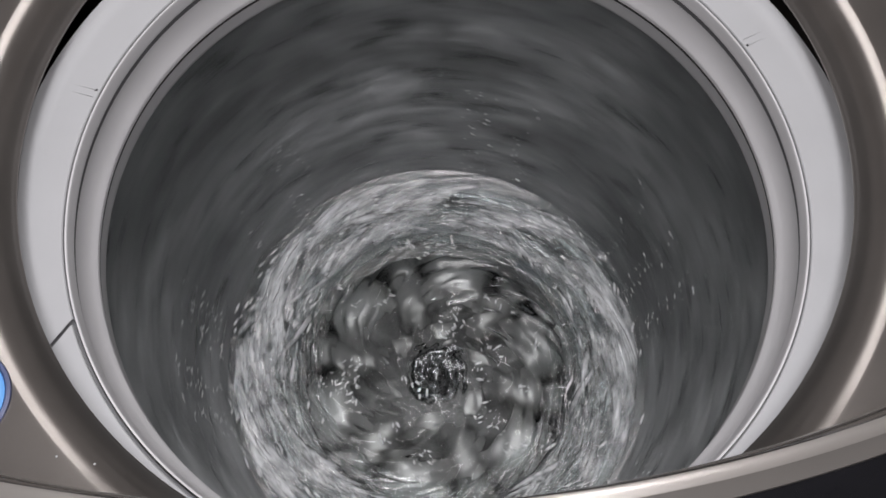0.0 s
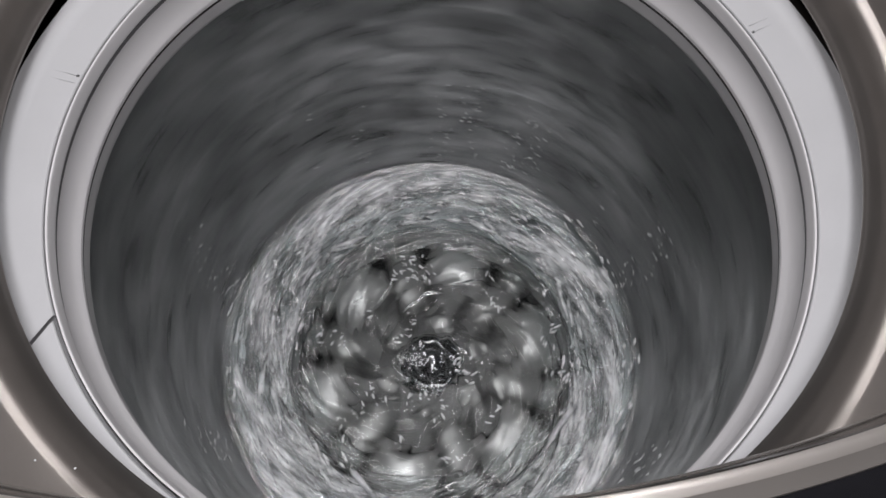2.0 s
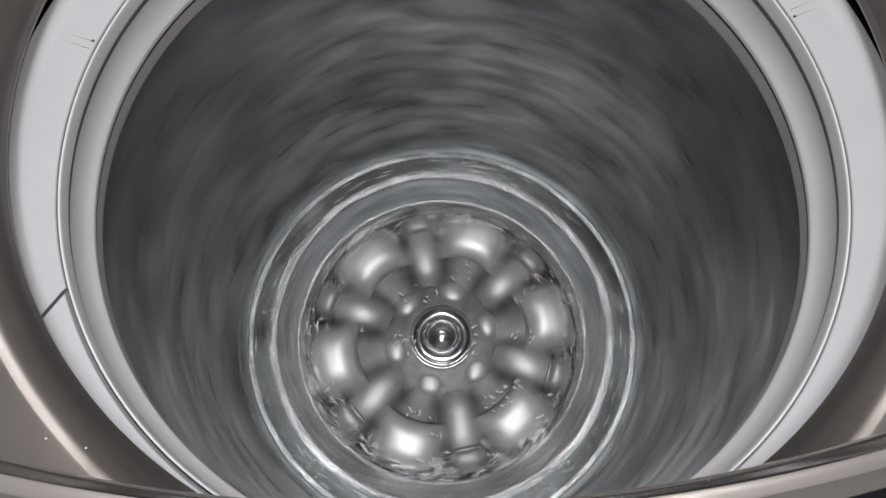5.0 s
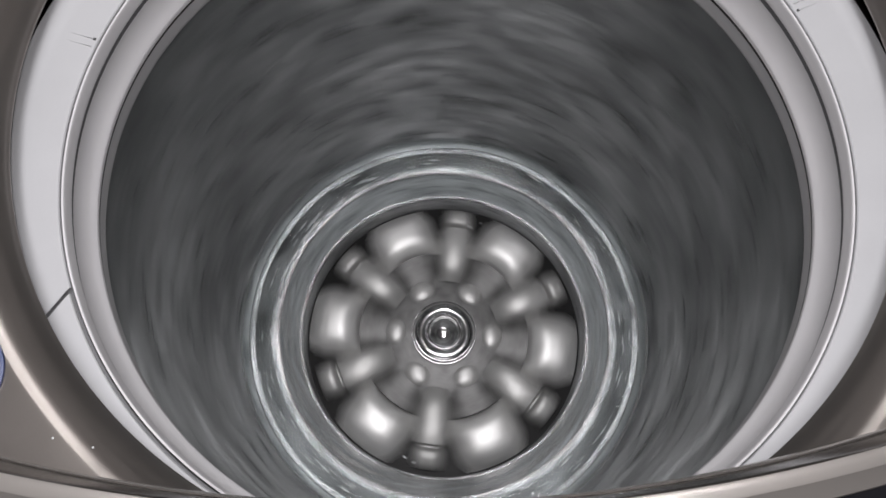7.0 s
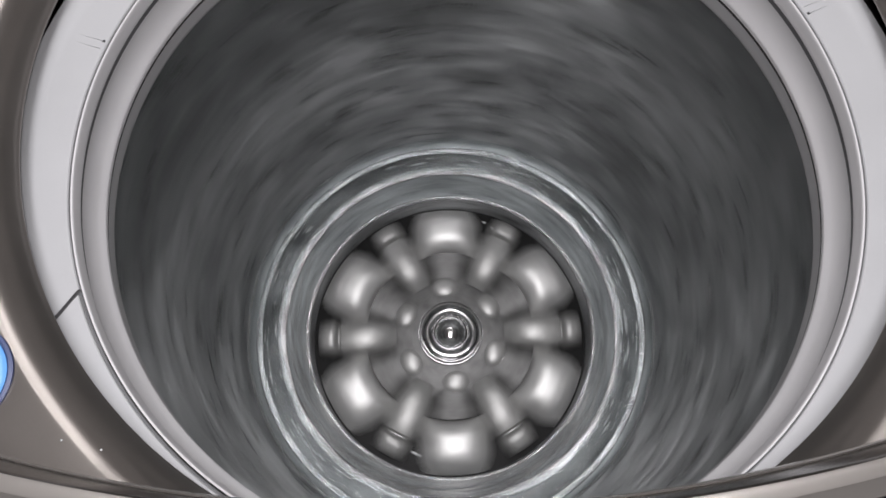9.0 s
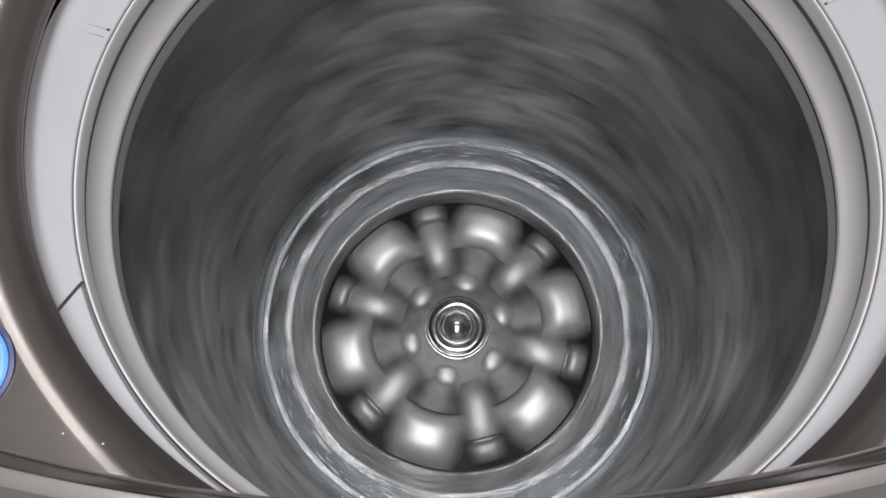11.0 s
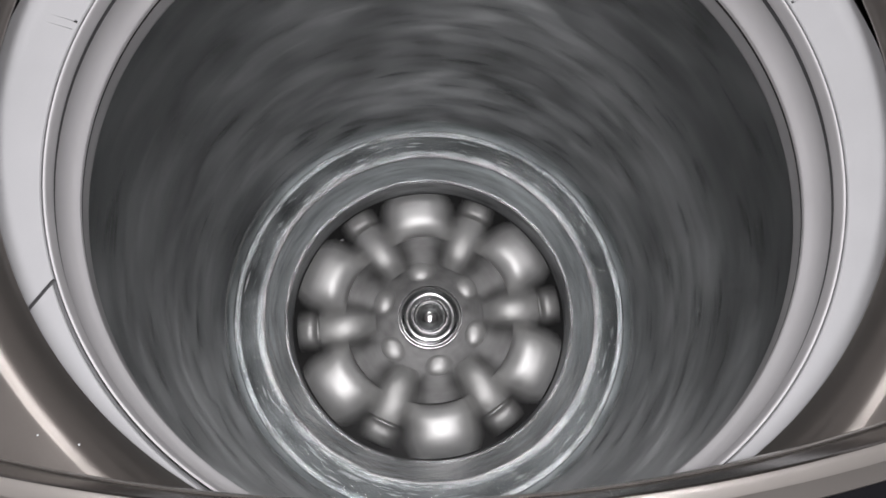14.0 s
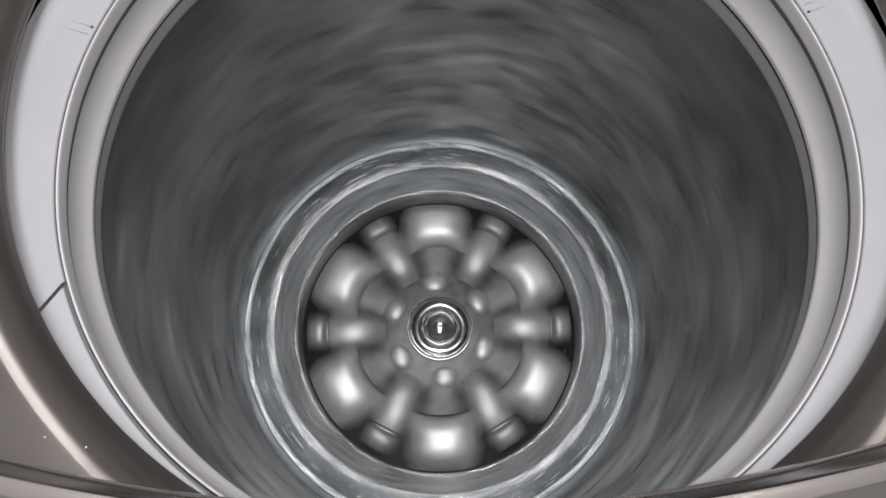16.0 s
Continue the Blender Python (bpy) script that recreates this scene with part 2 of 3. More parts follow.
def part(name, bm, material, parent=None, label="", sharp=35):
    ob = new(name, bm if isinstance(bm, bpy.types.Mesh) else finish(bm, name, material, sharp))
    ob.parent = parent
    return tagged(ob, label)


def thing(name, label, category, group="", kind="", m=None):
    ob = new(name)
    if m is not None:
        ob.matrix_basis = m
    return tagged(ob, label, category, group, kind)


def revolve(profile, n=180, start=0.0, end=360.0, cx=0.0, cy=0.0, wobble=None):
    """A surface of revolution from (radius, height) pairs."""
    bm = bmesh.new()
    closed = abs(end - start) >= 359.99
    count = n if closed else n + 1
    cols = []
    for i in range(count):
        a = radians(start + (end - start) * i / n)
        col = []
        for r, z in profile:
            dr, dz = wobble(a, r, z) if wobble else (0, 0)
            col.append(bm.verts.new((cx + (r + dr) * math.cos(a), cy + (r + dr) * math.sin(a), z + dz)))
        cols.append(col)
    for i in range(n):
        a, b = cols[i], cols[(i + 1) % count]
        for j in range(len(profile) - 1):
            bm.faces.new((a[j], b[j], b[j + 1], a[j + 1]))
    return bm


def smooth_profile(points, steps=6):
    """Catmull-Rom through the given pairs."""
    p = [np.array(q, float) for q in points]
    p = [2 * p[0] - p[1]] + p + [2 * p[-1] - p[-2]]
    out = []
    for i in range(1, len(p) - 2):
        for k in range(steps):
            t = k / steps
            a, b, c, d = p[i - 1:i + 3]
            out.append(tuple(0.5 * (2 * b + (c - a) * t + (2 * a - 5 * b + 4 * c - d) * t * t + (3 * b - a - 3 * c + d) * t ** 3)))
    out.append(tuple(p[-2]))
    return out


def box(bm, x0, x1, y0, y1, z0, z1):
    v = [bm.verts.new((x, y, z)) for z in (z0, z1) for x, y in ((x0, y0), (x1, y0), (x1, y1), (x0, y1))]
    for f in ((0, 3, 2, 1), (4, 5, 6, 7), (0, 1, 5, 4), (1, 2, 6, 5), (2, 3, 7, 6), (3, 0, 4, 7)):
        bm.faces.new([v[i] for i in f])
    return bm


def ball(bm, centre, axes, turn, seg=10, rings=6):
    """An ellipsoid of water or plastic, axes along the turn, outward and up."""
    m = Matrix.Translation(centre) @ Matrix.Rotation(turn, 4, "Z") @ Matrix.Diagonal((*axes, 1))
    bmesh.ops.create_uvsphere(bm, u_segments=seg, v_segments=rings, radius=1.0, matrix=m)


# ---- the room: unseen plain walls and ceiling, added for reflections and bounce ----
def room():
    floor_z, top = -0.93, 1.57
    for name, b in (("floor", (-1.3, 1.3, -1.4, 1.25, floor_z - 0.1, floor_z)),
                    ("ceiling", (-1.3, 1.3, -1.4, 1.25, top, top + 0.1)),
                    ("wall_north", (-1.4, 1.4, 1.25, 1.35, floor_z, top)),
                    ("wall_south", (-1.4, 1.4, -1.5, -1.4, floor_z, top)),
                    ("wall_east", (1.3, 1.4, -1.4, 1.25, floor_z, top)),
                    ("wall_west", (-1.4, -1.3, -1.4, 1.25, floor_z, top))):
        ob = part(name, box(bmesh.new(), *b), {"floor": FLOOR, "ceiling": CEILING}.get(name, PLASTER))
        tagged(ob, "plain painted laundry room " + name.split("_")[0], name.split("_")[0], kind="structure")


room()

# ---- the washing machine's body ----
YAW = 3.4
CX, CY, OPEN_R = 0.0015, 0.0268, 0.2600


def rim_line(x):
    """The inner edge of the front rim: a shallow arc."""
    return 0.595 - math.sqrt(max(0.80 ** 2 - x * x, 0.0))


def washer_body():
    body = thing("washing_machine_top", "taupe metallic top of a top-loading washer with round opening", "washing machine", m=pose(0, 0, 0, 0, 0, YAW))
    shoulder = ((0.012, 0.0600), (0.003, 0.0632), (0.0, 0.0660), (0.0003, 0.0692), (0.0010, 0.0730), (0.0030, 0.0799), (0.0060, 0.0857), (0.0084, 0.0887), (0.0111, 0.0909),
                (0.0145, 0.0923), (0.0180, 0.0928), (0.034, 0.0930), (0.06, 0.0927), (0.1, 0.092), (0.2, 0.091), (0.3, 0.091))
    prof = smooth_profile([(OPEN_R + d, z) for d, z in shoulder], 5)
    bm = revolve(prof, 220, cx=CX, cy=CY)
    for v in bm.verts:
        x, y, z = v.co
        x = min(max(x, -0.342), 0.342)
        y = min(y, 0.36)
        d = y - rim_line(x)
        if z > 0.085:
            z += min(1.0, (z - 0.085) / 0.006) * 0.003 * math.exp(-max(d, 0) / 0.012)
        y = max(y, rim_line(x) - 0.012)
        v.co = (x, y, z)
    bmesh.ops.dissolve_degenerate(bm, dist=1e-5, edges=bm.edges[:])
    part("bowl", bm, TAUPE, body, "taupe metallic painted funnel and deck", 60)
    # front rim: a swept bar with a ridge, a groove and a rolled edge
    sect = [(-0.0016, 0.0900), (-0.0016, 0.0962), (-0.0010, 0.0972), (-0.0002, 0.0966), (0.0, 0.0958), (0.0, 0.1345), (0.0003, 0.1372), (0.0008, 0.1382),
            (0.0014, 0.1386), (0.0064, 0.1398), (0.0072, 0.1397), (0.0080, 0.1390), (0.0148, 0.1352), (0.0154, 0.1340), (0.0154, 0.05)]
    for name, first, last, material, label in (("rim_bead", 0, 4, BEAD_GLINT, "thin bead added as the edge highlight where deck and rim meet"), ("rim_inner_face", 4, 7, RIM_SHADED, "inner face of the rim, its dark reflection put into the colour"),
                                               ("front_rim", 7, len(sect) - 1, RIM_LIT, "taupe rolled rim, light from above put into its lighter colour")):
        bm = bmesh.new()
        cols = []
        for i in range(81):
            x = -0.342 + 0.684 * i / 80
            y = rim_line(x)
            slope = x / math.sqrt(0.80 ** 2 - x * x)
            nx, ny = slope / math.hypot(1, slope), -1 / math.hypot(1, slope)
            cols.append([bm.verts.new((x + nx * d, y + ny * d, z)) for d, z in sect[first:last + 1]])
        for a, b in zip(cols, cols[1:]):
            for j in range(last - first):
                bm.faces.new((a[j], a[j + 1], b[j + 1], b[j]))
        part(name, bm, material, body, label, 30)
    # black front panel below the rim, and the cabinet sides
    bm = bmesh.new()
    cols = []
    for i in range(41):
        x = -0.342 + 0.684 * i / 40
        y = rim_line(x)
        cols.append([bm.verts.new((x, y - d, z)) for d, z in ((0.0156, 0.1335), (0.040, 0.128), (0.085, 0.10), (0.09, 0.05), (0.09, -0.1))])
    for a, b in zip(cols, cols[1:]):
        for j in range(4):
            bm.faces.new((a[j], a[j + 1], b[j + 1], b[j]))
    part("front_panel", bm, BLACK, body, "black glossy front panel", 40)
    for name, b in (("side_panel", (-0.345, -0.343, -0.29, 0.36, -0.92, 0.133)), ("side_panel", (0.343, 0.345, -0.29, 0.36, -0.92, 0.133)),
                    ("back_panel", (-0.343, 0.343, 0.36, 0.362, -0.92, 0.133)), ("lower_front_panel", (-0.343, 0.343, -0.295, -0.29, -0.92, -0.1))):
        part(name, box(bmesh.new(), *b), TAUPE, body)
    return body


washer_body()


def deck_drops():
    for i, (x, y) in enumerate(((-0.190, -0.177), (-0.171, -0.181))):
        bm = bmesh.new()
        ball(bm, (0, 0, 0), (0.0006, 0.0005, 0.0004), 0.4)
        ob = part("water_drop", bm, DROP_GLINT)
        ob.matrix_basis = pose(x, y, 0.0945)
        tagged(ob, "tiny clear water drop on the taupe deck", "water drop", "drops on the deck")


def round_badge():
    badge = thing("round_badge", "round blue plastic badge with navy edge on the deck", "badge", m=pose(-0.2435, -0.1485, 0.0935, 0, 0, 0) @ Matrix.Scale(1.06, 4))
    part("edge_ring", revolve([(0.0212, 0), (0.0212, 0.0012), (0.0222, 0.0018), (0.0238, 0.0012), (0.0238, 0)], 64), NAVY, badge, "navy blue edge")
    part("face", revolve(smooth_profile([(0.0212, 0.0008), (0.0195, 0.0022), (0.017, 0.0026), (0.0152, 0.002)], 4), 64), BLUE, badge, "bright blue rounded ring")
    part("centre", revolve([(0.0152, 0.002), (0.0148, 0.0012), (0.008, 0.0012), (0.0001, 0.0014)], 64),
         surface("deep_blue_plastic", (0.05, 0.16, 0.42), 0.4, 0, 0.05, bump=0.02), badge, "deep blue sunk centre")


round_badge()
deck_drops()


# ---- the white tub cover ----
def tub_cover():
    cover = thing("tub_cover", "white plastic tub cover ring in separate segments", "tub cover")
    prof = [(0.2376, 0.036), (0.2371, 0.0482), (0.2376, 0.0490), (0.2390, 0.0493), (0.2580, 0.0502), (0.2680, 0.0525), (0.2730, 0.0545), (0.2744, 0.0530), (0.2744, 0.02)]
    for a, b, lift in ((203.65, 292.0, -0.0006), (292.3, 563.15, 0.0)):
        bm = revolve([(r + (0.0016 if lift and r < 0.24 else 0), z + lift) for r, z in prof], int((b - a) / 1.5), a, b)
        for v in bm.verts:      # the seams run aslant, not along the radius
            v.co.rotate(Euler((0, 0, radians(150 * (v.co.xy.length - 0.2371)))))
        part("segment", bm, COVER, cover, sharp=30)
    # strip below the seam and round the inside, its grey standing for the gap's shadow
    part("underside", revolve([(0.2378, 0.03), (0.2378, 0.0450), (0.2384, 0.0455), (0.2645, 0.0455), (0.2645, 0.03)], 120), SEAM, cover, "strip below the segments, grey for the shade in the gap")
    # outer tub below, coloured near black as the darkness between cover and body
    part("outer_tub", revolve([(0.2744, 0.02), (0.30, 0.015), (0.31, 0.0), (0.31, -0.6), (0.0001, -0.6)], 96), GAP_SHADE, cover, "outer tub below the cover, black for the shade in the gap")
    # faint moulded ridges, a small shade-dark block for a notch at their inner end
    for ang in (24.4, 164.3):
        bm = bmesh.new()
        box(bm, 0.2395, 0.260, -0.0030, -0.0026, 0.0488, 0.0501)
        box(bm, 0.2395, 0.260, 0.0026, 0.0030, 0.0488, 0.0501)
        ob = part("ridge", bm, COVER, cover)
        ob.matrix_basis = pose(0, 0, 0, 0, 0, ang)
        bm = box(bmesh.new(), 0.2385, 0.2402, -0.0034, -0.0020, 0.0486, 0.0499)
        ob = part("notch", bm, GAP_SHADE, cover, "small block coloured dark as a notch's shade")
        ob.matrix_basis = pose(0, 0, 0, 0, 0, ang)


tub_cover()


# ---- the spinning basket ----
# the base from the wall inward: radius and height
BASE_LINE = [(0.2616, -0.4400), (0.2600, -0.4520), (0.2565, -0.4605), (0.2510, -0.4652), (0.2460, -0.4668), (0.2400, -0.4672), (0.2350, -0.4675), (0.2300, -0.4678), (0.2250, -0.4683),
             (0.2205, -0.4693), (0.2165, -0.4716), (0.2125, -0.4758), (0.2080, -0.4820), (0.2020, -0.4905), (0.1965, -0.4975), (0.1930, -0.5020), (0.1905, -0.5080), (0.1893, -0.5460)]


def base_height(r):
    """How high the basket's base lies at a radius."""
    return float(np.interp(r, [q[0] for q in BASE_LINE[::-1]], [q[1] for q in BASE_LINE[::-1]]))


def basket():
    tub = thing("wash_basket", "wet stainless steel wash basket with grey balance ring, spinning", "basket")
    part("balance_ring", revolve(smooth_profile([(0.2364, 0.0475), (0.2356, 0.0479), (0.2351, 0.0466), (0.2352, 0.0420), (0.2354, 0.0370), (0.2358, 0.0358)], 3)
         + smooth_profile([(0.2372, 0.0352), (0.2384, 0.0335), (0.2384, 0.0270), (0.2379, 0.0190), (0.2368, 0.0120), (0.2354, 0.0068), (0.2347, 0.0038), (0.2350, 0.0006)], 4), 240), RING, tub, "light grey plastic balance ring", 28)
    part("ring_gap", revolve([(0.2350, 0.0006), (0.2376, 0.0000), (0.2376, -0.0028), (0.2362, -0.0030)], 200), GAP_SHADE, tub, "thin gap below the balance ring, its shade put into black")
    part("ring_skirt", revolve(smooth_profile([(0.2362, -0.0030), (0.2364, -0.0042), (0.2372, -0.0100), (0.2382, -0.0165), (0.2395, -0.0190)], 3) + [(0.262, -0.020)], 200), SKIRT, tub, "mid-grey plastic skirt of the ring")
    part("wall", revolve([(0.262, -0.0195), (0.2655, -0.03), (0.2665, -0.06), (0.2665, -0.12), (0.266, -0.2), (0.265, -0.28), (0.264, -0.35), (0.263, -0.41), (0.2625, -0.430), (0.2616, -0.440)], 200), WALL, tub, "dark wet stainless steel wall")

    def swell(a, r, z):
        return 0, 0.0007 * math.sin(5 * a + 90 * r) + 0.0005 * math.sin(13 * a - 60 * r) + 0.0003 * math.sin(29 * a + 40 * r)
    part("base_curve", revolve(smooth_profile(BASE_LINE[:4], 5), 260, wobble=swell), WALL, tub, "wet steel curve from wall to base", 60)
    part("base", revolve(smooth_profile(BASE_LINE[3:11], 4), 260, wobble=swell), FLOOR_SHADED, tub, "wet steel base ring, shade put into its dark colour", 60)
    part("sump_cone", revolve(smooth_profile(BASE_LINE[10:], 4), 260, wobble=swell), BASE_LIT, tub, "steel slope down to the pulsator, light put into its paler colour", 60)
    # raised rings added to make the bright highlight arcs
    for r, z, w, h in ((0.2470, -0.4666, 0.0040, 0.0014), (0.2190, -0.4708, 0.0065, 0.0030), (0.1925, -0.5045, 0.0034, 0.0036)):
        part("ridge", revolve([(r + w * math.cos(a), z + h * math.sin(a)) for a in [math.pi * i / 12 for i in range(13)]], 260, wobble=swell), RIDGE_GLINT, tub, "steel ridge added for a highlight arc, coloured brighter")
    part("bottom", revolve([(0.1893, -0.546), (0.0001, -0.546)], 60), RECESS_SHADE, tub, "bottom under the pulsator, shade of the recess put into black")
    # two small pale plates, the balance marks
    for ang in (-30.0, 180.0):
        bm = bmesh.new()
        box(bm, 0.226, 0.243, -0.012, 0.012, -0.4740, -0.4690)
        bmesh.ops.bevel(bm, geom=bm.edges[:], offset=0.0008, segments=1)
        ob = part("mark", bm, RING, tub, "small pale square plate")
        ob.matrix_basis = pose(0, 0, 0, 0, 0, ang)
    return tub


def pulsator():
    """Six swelling lobes, six ribs between them, a chrome cap. A lobe points along +x at zero turn."""
    disc = thing("pulsator", "grey plastic pulsator with six lobes and chrome cap, spinning", "pulsator")
    part("plate", revolve([(0.1885, -0.5425), (0.12, -0.5425), (0.03, -0.5425)], 120), PULS_GAP_SHADE, disc, "plate coloured near black for the shade between the lobes")
    lobe_me = rib_me = knob_me = None
    for k in range(6):
        turn = pose(0, 0, 0, 0, 0, 60 * k)
        if lobe_me is None:
            bm = bmesh.new()
            cols = []
            nr, na = 48, 32
            # a cushion: rounded along the radius and across it
            for i in range(nr + 1):
                q = 2 * i / nr - 1
                r = 0.1515 + 0.035 * q
                half = min(radians(20.3), 0.0480 / r) * (1 - 0.22 * max(0.0, (r - 0.165) / 0.0215) ** 2)
                crest = 0.008 + 0.0165 * (1 - abs(q) ** 2.8) - 0.008 * max(0.0, q) ** 4
                row = []
                for j in range(na + 1):
                    s = 2 * j / na - 1
                    a = half * s
                    h = crest * max(0.0, 1 - abs(s) ** 3.4)
                    row.append(bm.verts.new((r * math.cos(a), r * math.sin(a), -0.540 + h)))
                cols.append(row)
            for a, b in zip(cols, cols[1:]):
                for j in range(na):
                    bm.faces.new((a[j], b[j], b[j + 1], a[j + 1]))
            lobe_me = finish(bm, "lobe", PULS, 80)
            bm = bmesh.new()
            cols = []
            for i in range(17):
                r = 0.046 + 0.0700 * i / 16
                row = []
                for j in range(17):
                    s = j / 8 - 1
                    a = radians(19.5) * s
                    h = (0.002 + 0.011 * (i / 16) ** 1.3) * (1 - abs(s) ** 3)
                    row.append(bm.verts.new((r * math.cos(a), r * math.sin(a), -0.5375 + 0.004 * (1 - i / 16) + h)))
                cols.append(row)
            for a, b in zip(cols, cols[1:]):
                for j in range(16):
                    bm.faces.new((a[j], b[j], b[j + 1], a[j + 1]))
            root_me = finish(bm, "lobe_root", PULS_SHADED, 80)
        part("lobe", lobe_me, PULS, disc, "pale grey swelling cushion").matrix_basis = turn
        part("lobe_root", root_me, PULS_SHADED, disc, "root of the lobe, shade put into its darker grey").matrix_basis = turn
        if rib_me is None:
            bm = bmesh.new()
            sect = [(-1, -0.018), (-0.98, -0.002), (-0.92, 0.0055), (-0.6, 0.0096), (0, 0.0106), (0.6, 0.0096), (0.92, 0.0055), (0.98, -0.002), (1, -0.018)]
            cols = []
            for r, w, z in ((0.074, 0.0150, -0.538), (0.084, 0.0185, -0.531), (0.096, 0.0215, -0.5265), (0.110, 0.0235, -0.524), (0.126, 0.0240, -0.523), (0.140, 0.0236, -0.5235),
                            (0.1490, 0.0228, -0.525), (0.1515, 0.0198, -0.532), (0.1535, 0.0195, -0.532), (0.1555, 0.0200, -0.5265), (0.160, 0.0208, -0.5245), (0.168, 0.0204, -0.5245), (0.175, 0.0190, -0.5265),
                            (0.1795, 0.0180, -0.531), (0.1815, 0.0170, -0.540)):
                cols.append([bm.verts.new((r, 0.96 * w * s, z + h)) for s, h in sect])
            for a, b in zip(cols, cols[1:]):
                for j in range(len(sect) - 1):
                    bm.faces.new((a[j], b[j], b[j + 1], a[j + 1]))
            rib_me = finish(bm, "rib", RIB, 50)
        part("rib", rib_me, PULS, disc).matrix_basis = turn @ pose(0, 0, 0, 0, 0, 30)
        if knob_me is None:
            bm = bmesh.new()
            ball(bm, (0.066, 0, -0.530), (0.015, 0.018, 0.0046), 0, 18, 10)
            knob_me = finish(bm, "knob", RIB, 80)
        part("knob", knob_me, RIB, disc).matrix_basis = turn @ pose(0, 0, 0, 0, 0, 4)
    part("hub", revolve(smooth_profile([(0.104, -0.5415), (0.099, -0.5375), (0.090, -0.5340), (0.075, -0.5305), (0.055, -0.5285), (0.040, -0.5280), (0.030, -0.5285)], 4), 96), PULS_SHADED, disc, "hub plate, shade put into its grey")
    cap = part("cap", revolve(smooth_profile([(0.0405, -0.534), (0.0400, -0.5225), (0.0380, -0.5225), (0.0345, -0.5250), (0.0300, -0.5255), (0.0255, -0.5235), (0.0225, -0.5200),
                                              (0.0185, -0.5160), (0.012, -0.5125), (0.005, -0.5108), (0.0002, -0.5106)], 4), 72), CAP_DIMMED, disc, "glossy domed cap, dark reflection put into its colour")
    # the inner ring is added for a bright reflection on the cap
    for r, z, w in ((0.0432, -0.5225, 0.0008), (0.0232, -0.5195, 0.0009)):
        part("bright_ring", revolve([(r + w * math.cos(a), z + w * math.sin(a)) for a in [i * math.tau / 10 for i in range(11)]], 72), CHROME, cap, "thin bright ring, the inner one standing for a reflection")
    return disc


BASKET = basket()
PULSATOR = pulsator()


# ---- water ----
def swirl_streaks(name, label, count, seed, r0, r1, z, spread, size, material, spiral=0.25, drawn=4.5, gather=-9.0):
    """A cloud of drawn-out drops that lie along the turn."""
    rnd = random.Random(seed)
    verts, faces = [], []
    for _ in range(count):
        r = math.sqrt(r0 * r0 + (r1 * r1 - r0 * r0) * rnd.random())
        a = rnd.uniform(0, math.tau)
        if noise.noise(Vector((22 * r * math.cos(a), 22 * r * math.sin(a), seed))) < gather:
            continue
        s = size * rnd.uniform(0.35, 1.5)
        m = pose(r * math.cos(a), r * math.sin(a), z + spread * (rnd.random() - 0.3), 0, 0, math.degrees(a) + 90 - spiral * 57 * rnd.random())
        first = len(verts)
        ax = Vector((s * rnd.uniform(1.2, drawn), s * 0.7, s * 0.55))
        for k, w in ((-0.93, 0.35), (-0.5, 0.87), (0.05, 1.0), (0.6, 0.8), (0.97, 0.25)):
            for j in range(6):
                q = math.tau * j / 6
                verts.append(m @ Vector((ax.x * k, ax.y * w * math.cos(q), ax.z * w * math.sin(q))))
        for k in range(4):
            for j in range(6):
                faces.append([first + 6 * k + j, first + 6 * k + (j + 1) % 6, first + 6 * k + 6 + (j + 1) % 6, first + 6 * k + 6 + j])
        faces += [[first + 5 - j for j in range(6)], [first + 24 + j for j in range(6)]]
    me = bpy.data.meshes.new(name)
    me.from_pydata(verts, [], faces)
    me.materials.append(material)
    me.polygons.foreach_set("use_smooth", [True] * len(faces))
    ob = part(name, me, material)
    return tagged(ob, label, "water", "swirling water", "stuff")


def water_sheet(name, label, r0, r1, z, height, seed, material, rings=46, n=220, tilt=0.0, around=3.2, across=26.0, planar=0.0, lie=None, ridged=False):
    """A rough sheet of swirling water, relief drawn out along the turn and leaning outward in a spiral."""
    bm = bmesh.new()
    off = Vector((seed * 7.3, seed * 3.1, 0))
    cols = []
    for i in range(n):
        a = math.tau * i / n
        col = []
        for j in range(rings + 1):
            u = j / rings
            r = r0 + (r1 - r0) * u
            b = a + 2.2 * u
            q = Vector((around * math.cos(b), around * math.sin(b), across * r)) + off
            if planar:
                q = Vector((planar * r * math.cos(b), planar * r * math.sin(b), 0)) + off
            h = noise.fractal(q, 0.9, 2.1, 2 if planar else 5)
            if ridged:
                h = 0.75 - 1.6 * abs(h)
            floor_z = lie(r) if lie else 0.0
            col.append(bm.verts.new((r * math.cos(a), r * math.sin(a), floor_z + z + tilt * u + height * h * math.sin(math.pi * min(1, max(0, 0.06 + u * 0.94))))))
        cols.append(col)
    for i in range(n):
        a, b = cols[i], cols[(i + 1) % n]
        for j in range(rings):
            bm.faces.new((a[j], b[j], b[j + 1], a[j + 1]))
    return tagged(part(name, bm, material, sharp=80), label, "water", "swirling water", "stuff")


POOL = water_sheet("pool_water", "clear wash water swirling over the pulsator", 0.004, 0.189, -0.487, 0.0065, 1, DEEP, 60, 260, planar=42.0)
POOL.visible_shadow = False
FOAM = water_sheet("splash_ring", "white aerated water churning round the basket base", 0.152, 0.264, -0.474, 0.0085, 2, SPRAY, 100, 600, tilt=0.046, around=7.0, across=60.0, ridged=True)
SPLASH = swirl_streaks("splash_drops", "white splashes thrown up by the spinning base", 900, 3, 0.165, 0.262, -0.442, 0.06, 0.0021, DROP_GLINT, 0.5, 3.0, 0.1)
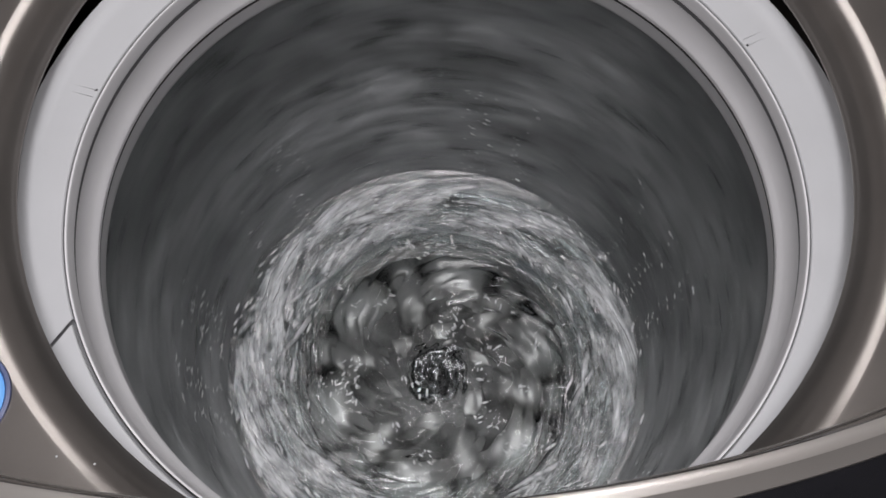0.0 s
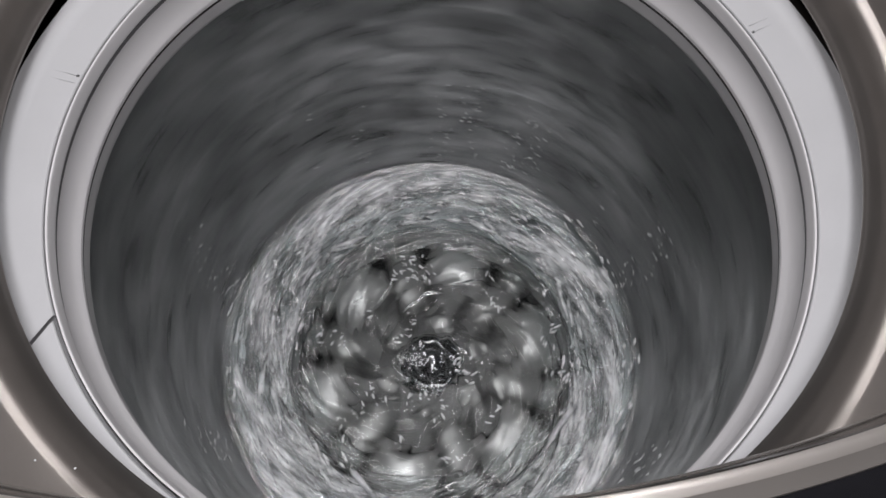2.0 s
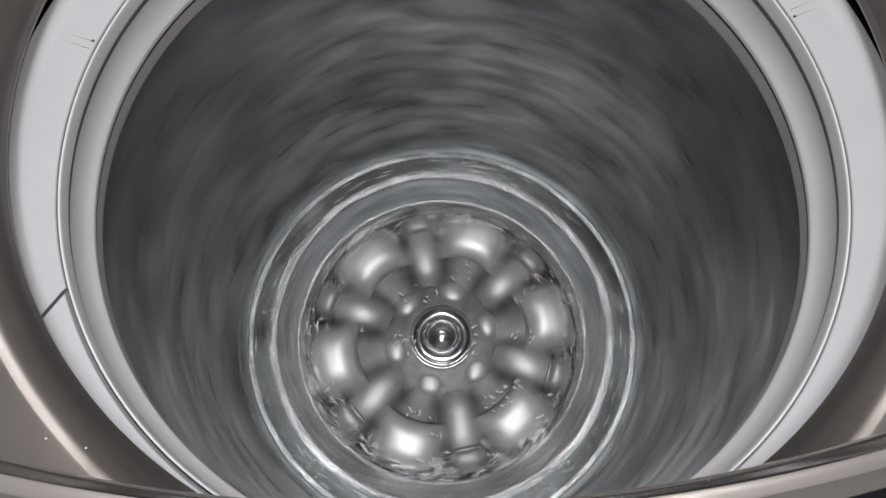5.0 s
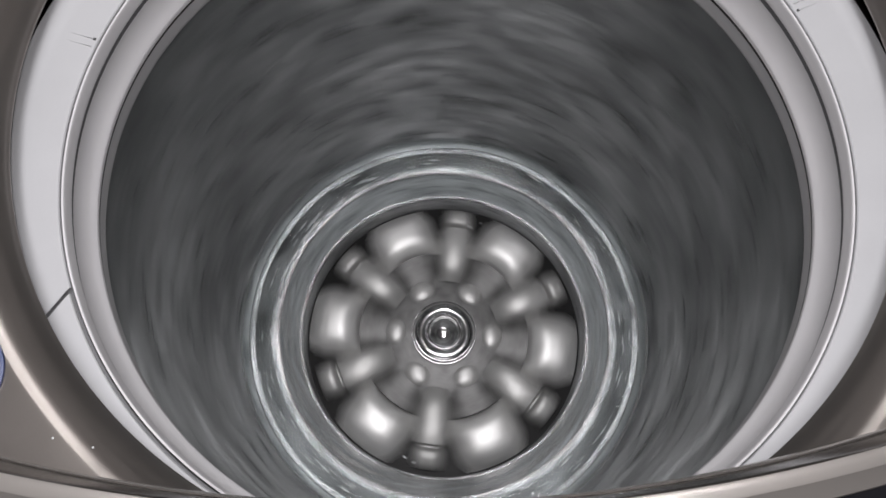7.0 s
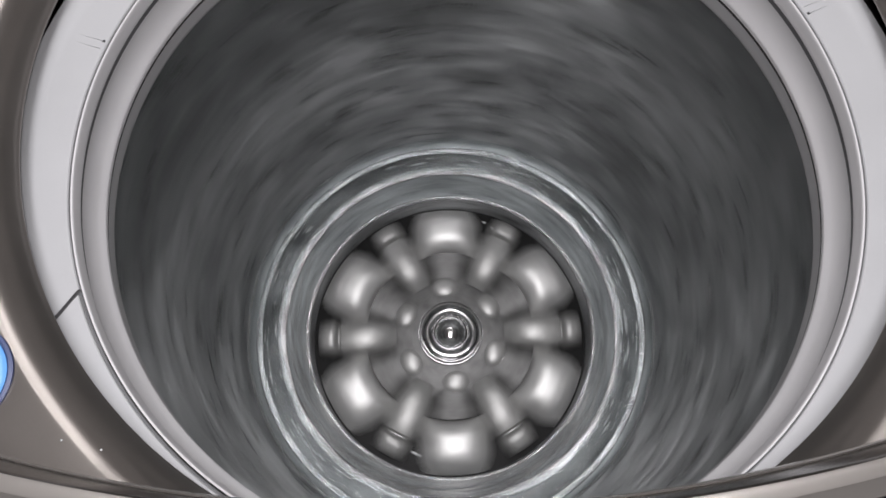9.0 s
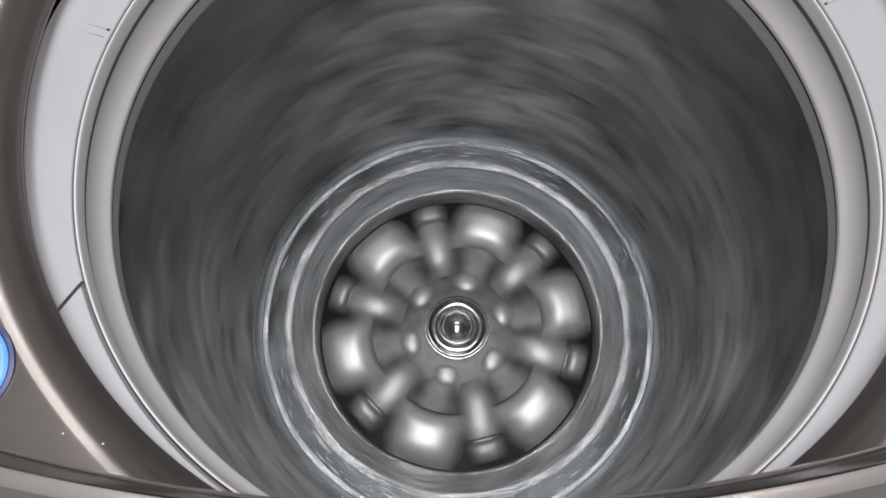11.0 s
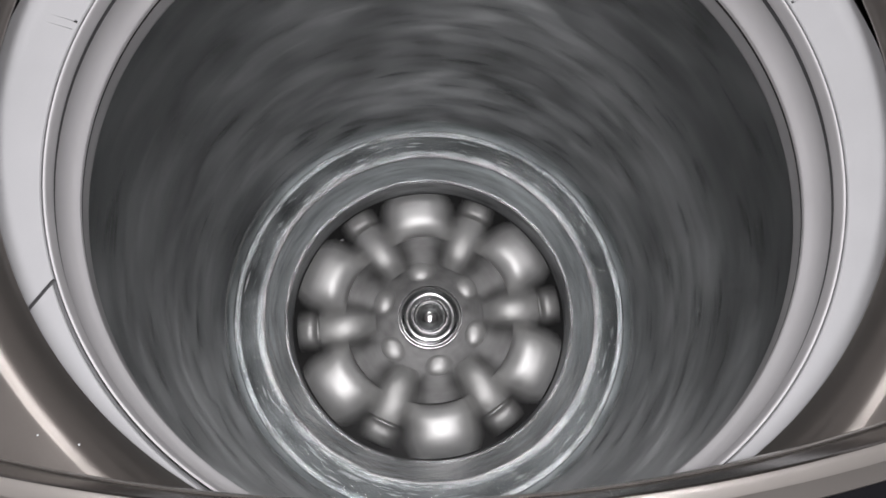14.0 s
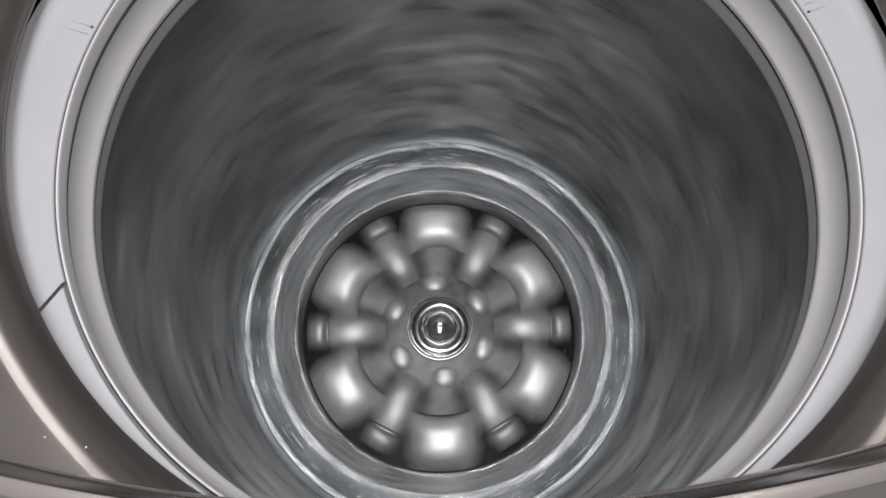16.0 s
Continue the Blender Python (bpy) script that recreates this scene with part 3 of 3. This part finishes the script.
# glints on the water surface, put in as white drops
SPARKLE = swirl_streaks("surface_glints", "small white drops standing for glints on the wash water", 1100, 4, 0.03, 0.172, -0.474, 0.014, 0.0017, DROP_GLINT, 1.8, 2.4, 0.22)


def crests(name, label, count, seed):
    """Ragged clumps of white water that stand up from the churning ring."""
    rnd = random.Random(seed)
    bm = bmesh.new()
    bmesh.ops.create_icosphere(bm, subdivisions=2, radius=1.0)
    bm.verts.index_update()
    ball_verts, ball_faces = [v.co.copy() for v in bm.verts], [[v.index for v in f.verts] for f in bm.faces]
    bm.free()
    verts, faces = [], []
    for _ in range(count):
        a, r = rnd.uniform(0, math.tau), 0.184 + 0.076 * rnd.random() ** 1.2
        if noise.noise(Vector((16 * r * math.cos(a), 16 * r * math.sin(a), seed))) < -0.02:
            continue
        size = rnd.uniform(0.3, 1.0) ** 1.5
        m = pose(r * math.cos(a), r * math.sin(a), -0.456 + rnd.uniform(-0.006, 0.016), 0, 0, math.degrees(a) + 90 + rnd.uniform(-30, 6)) @ Matrix.Diagonal((0.030 * size, 0.0036 * size, 0.0055 * size, 1))
        off, first = Vector((rnd.random() * 50, rnd.random() * 50, 0)), len(verts)
        for co in ball_verts:
            verts.append(m @ (co * max(0.2, 1 + 0.9 * noise.fractal(co * 1.9 + off, 0.8, 2.2, 4))))
        faces += [[first + i for i in f] for f in ball_faces]
    me = bpy.data.meshes.new(name)
    me.from_pydata(verts, [], faces)
    me.materials.append(CREST)
    me.polygons.foreach_set("use_smooth", [True] * len(faces))
    return tagged(part(name, me, CREST), label, "water", "swirling water", "stuff")


CRESTS = crests("white_crests", "ragged white crests of churned water", 420, 11)
SPECKS = swirl_streaks("wall_drops", "bright drops flung on to the basket wall", 2300, 8, 0.2600, 0.2625, -0.41, 0.26, 0.0006, DROP_GLINT, 0.5, 5.5, 0.08)
FILM = water_sheet("water_film", "thin clear water film running round the base ring", 0.1905, 0.2590, 0.0036, 0.0016, 5, WATER, 70, 400, around=5.0, across=80.0, lie=base_height)
# broken highlights along the ring, put in as white streaks
STREAKS = swirl_streaks("highlight_streaks", "thin white streaks standing for broken highlights on the base ring", 420, 6, 0.214, 0.252, -0.4655, 0.004, 0.0009, DROP_GLINT, 0.12, 8.0, 0.0)


# ---- what moves ----
# the turn at which a lobe shows, by time, modulo sixty degrees
PHASE = ((0.0, 17), (0.5, 32), (1.0, 55), (1.5, 53), (2.0, 14.5), (2.5, 35), (3.0, 30), (3.5, 30), (4.0, 23), (6.5, 57), (7.0, 53), (7.5, 48),
         (8.0, 44), (8.5, 37), (9.0, 33), (11.5, 10), (12.0, 7), (12.5, 11), (13.0, 21), (13.5, 50), (14.0, 37), (14.5, 46), (15.0, 33), (15.5, 47), (16.0, 33))


def turns():
    """The basket's turn every tenth of a second: about one hundred turns a minute, clockwise."""
    marks, total = [], 0.0
    for i, (t, a) in enumerate(PHASE):
        if i == 0:
            total = a
        else:
            want = total - 600 * (t - PHASE[i - 1][0])
            total = a + 60 * round((want - a) / 60)
        marks.append((t, total))
    ts = [i / 10 for i in range(161)]
    return [(t, float(np.interp(t, [m[0] for m in marks], [m[1] for m in marks]))) for t in ts]


def motions():
    spin = turns()
    walk(BASKET, [(t, pose(0, 0, 0, 0, 0, a)) for t, a in spin])
    walk(PULSATOR, [(t, pose(0, 0, 0, 0, 0, a)) for t, a in spin])

    def sink(ob, levels, slip=1.0):
        ts, zs = [q[0] for q in levels], [q[1] for q in levels]
        walk(ob, [(t, pose(0, 0, float(np.interp(t, ts, zs)), 0, 0, a * slip)) for t, a in spin])

    sink(POOL, ((0, 0.012), (1.5, 0.004), (3, -0.012), (4.2, -0.03), (6.3, -0.09), (16, -0.09)), 0.08)
    sink(FOAM, ((0, 0.004), (1.5, -0.002), (2.5, -0.013), (3.5, -0.026), (4.5, -0.036), (6.3, -0.12), (16, -0.12)), 0.22)
    sink(SPLASH, ((0, 0.0), (1.0, -0.004), (2.0, -0.02), (3.0, -0.045), (4.0, -0.08), (6.3, -0.14), (16, -0.14)), 0.15)
    sink(CRESTS, ((0, 0.0), (1.0, -0.002), (1.8, -0.010), (2.6, -0.028), (3.3, -0.06), (4.5, -0.12), (6.3, -0.13), (16, -0.13)), 0.25)
    sink(SPECKS, ((0, 0.0), (1.6, 0.0), (2.6, -0.03), (4.0, -0.2), (6.0, -0.33), (16, -0.33)), 0.1)
    sink(SPARKLE, ((0, 0.010), (1.5, 0.003), (3, -0.010), (4.2, -0.03), (6.3, -0.09), (16, -0.09)), 0.08)
    sink(FILM, ((0, 0.0), (16, 0.0)), 0.3)
    sink(STREAKS, ((0, 0.0), (16, 0.0)), 0.4)


motions()
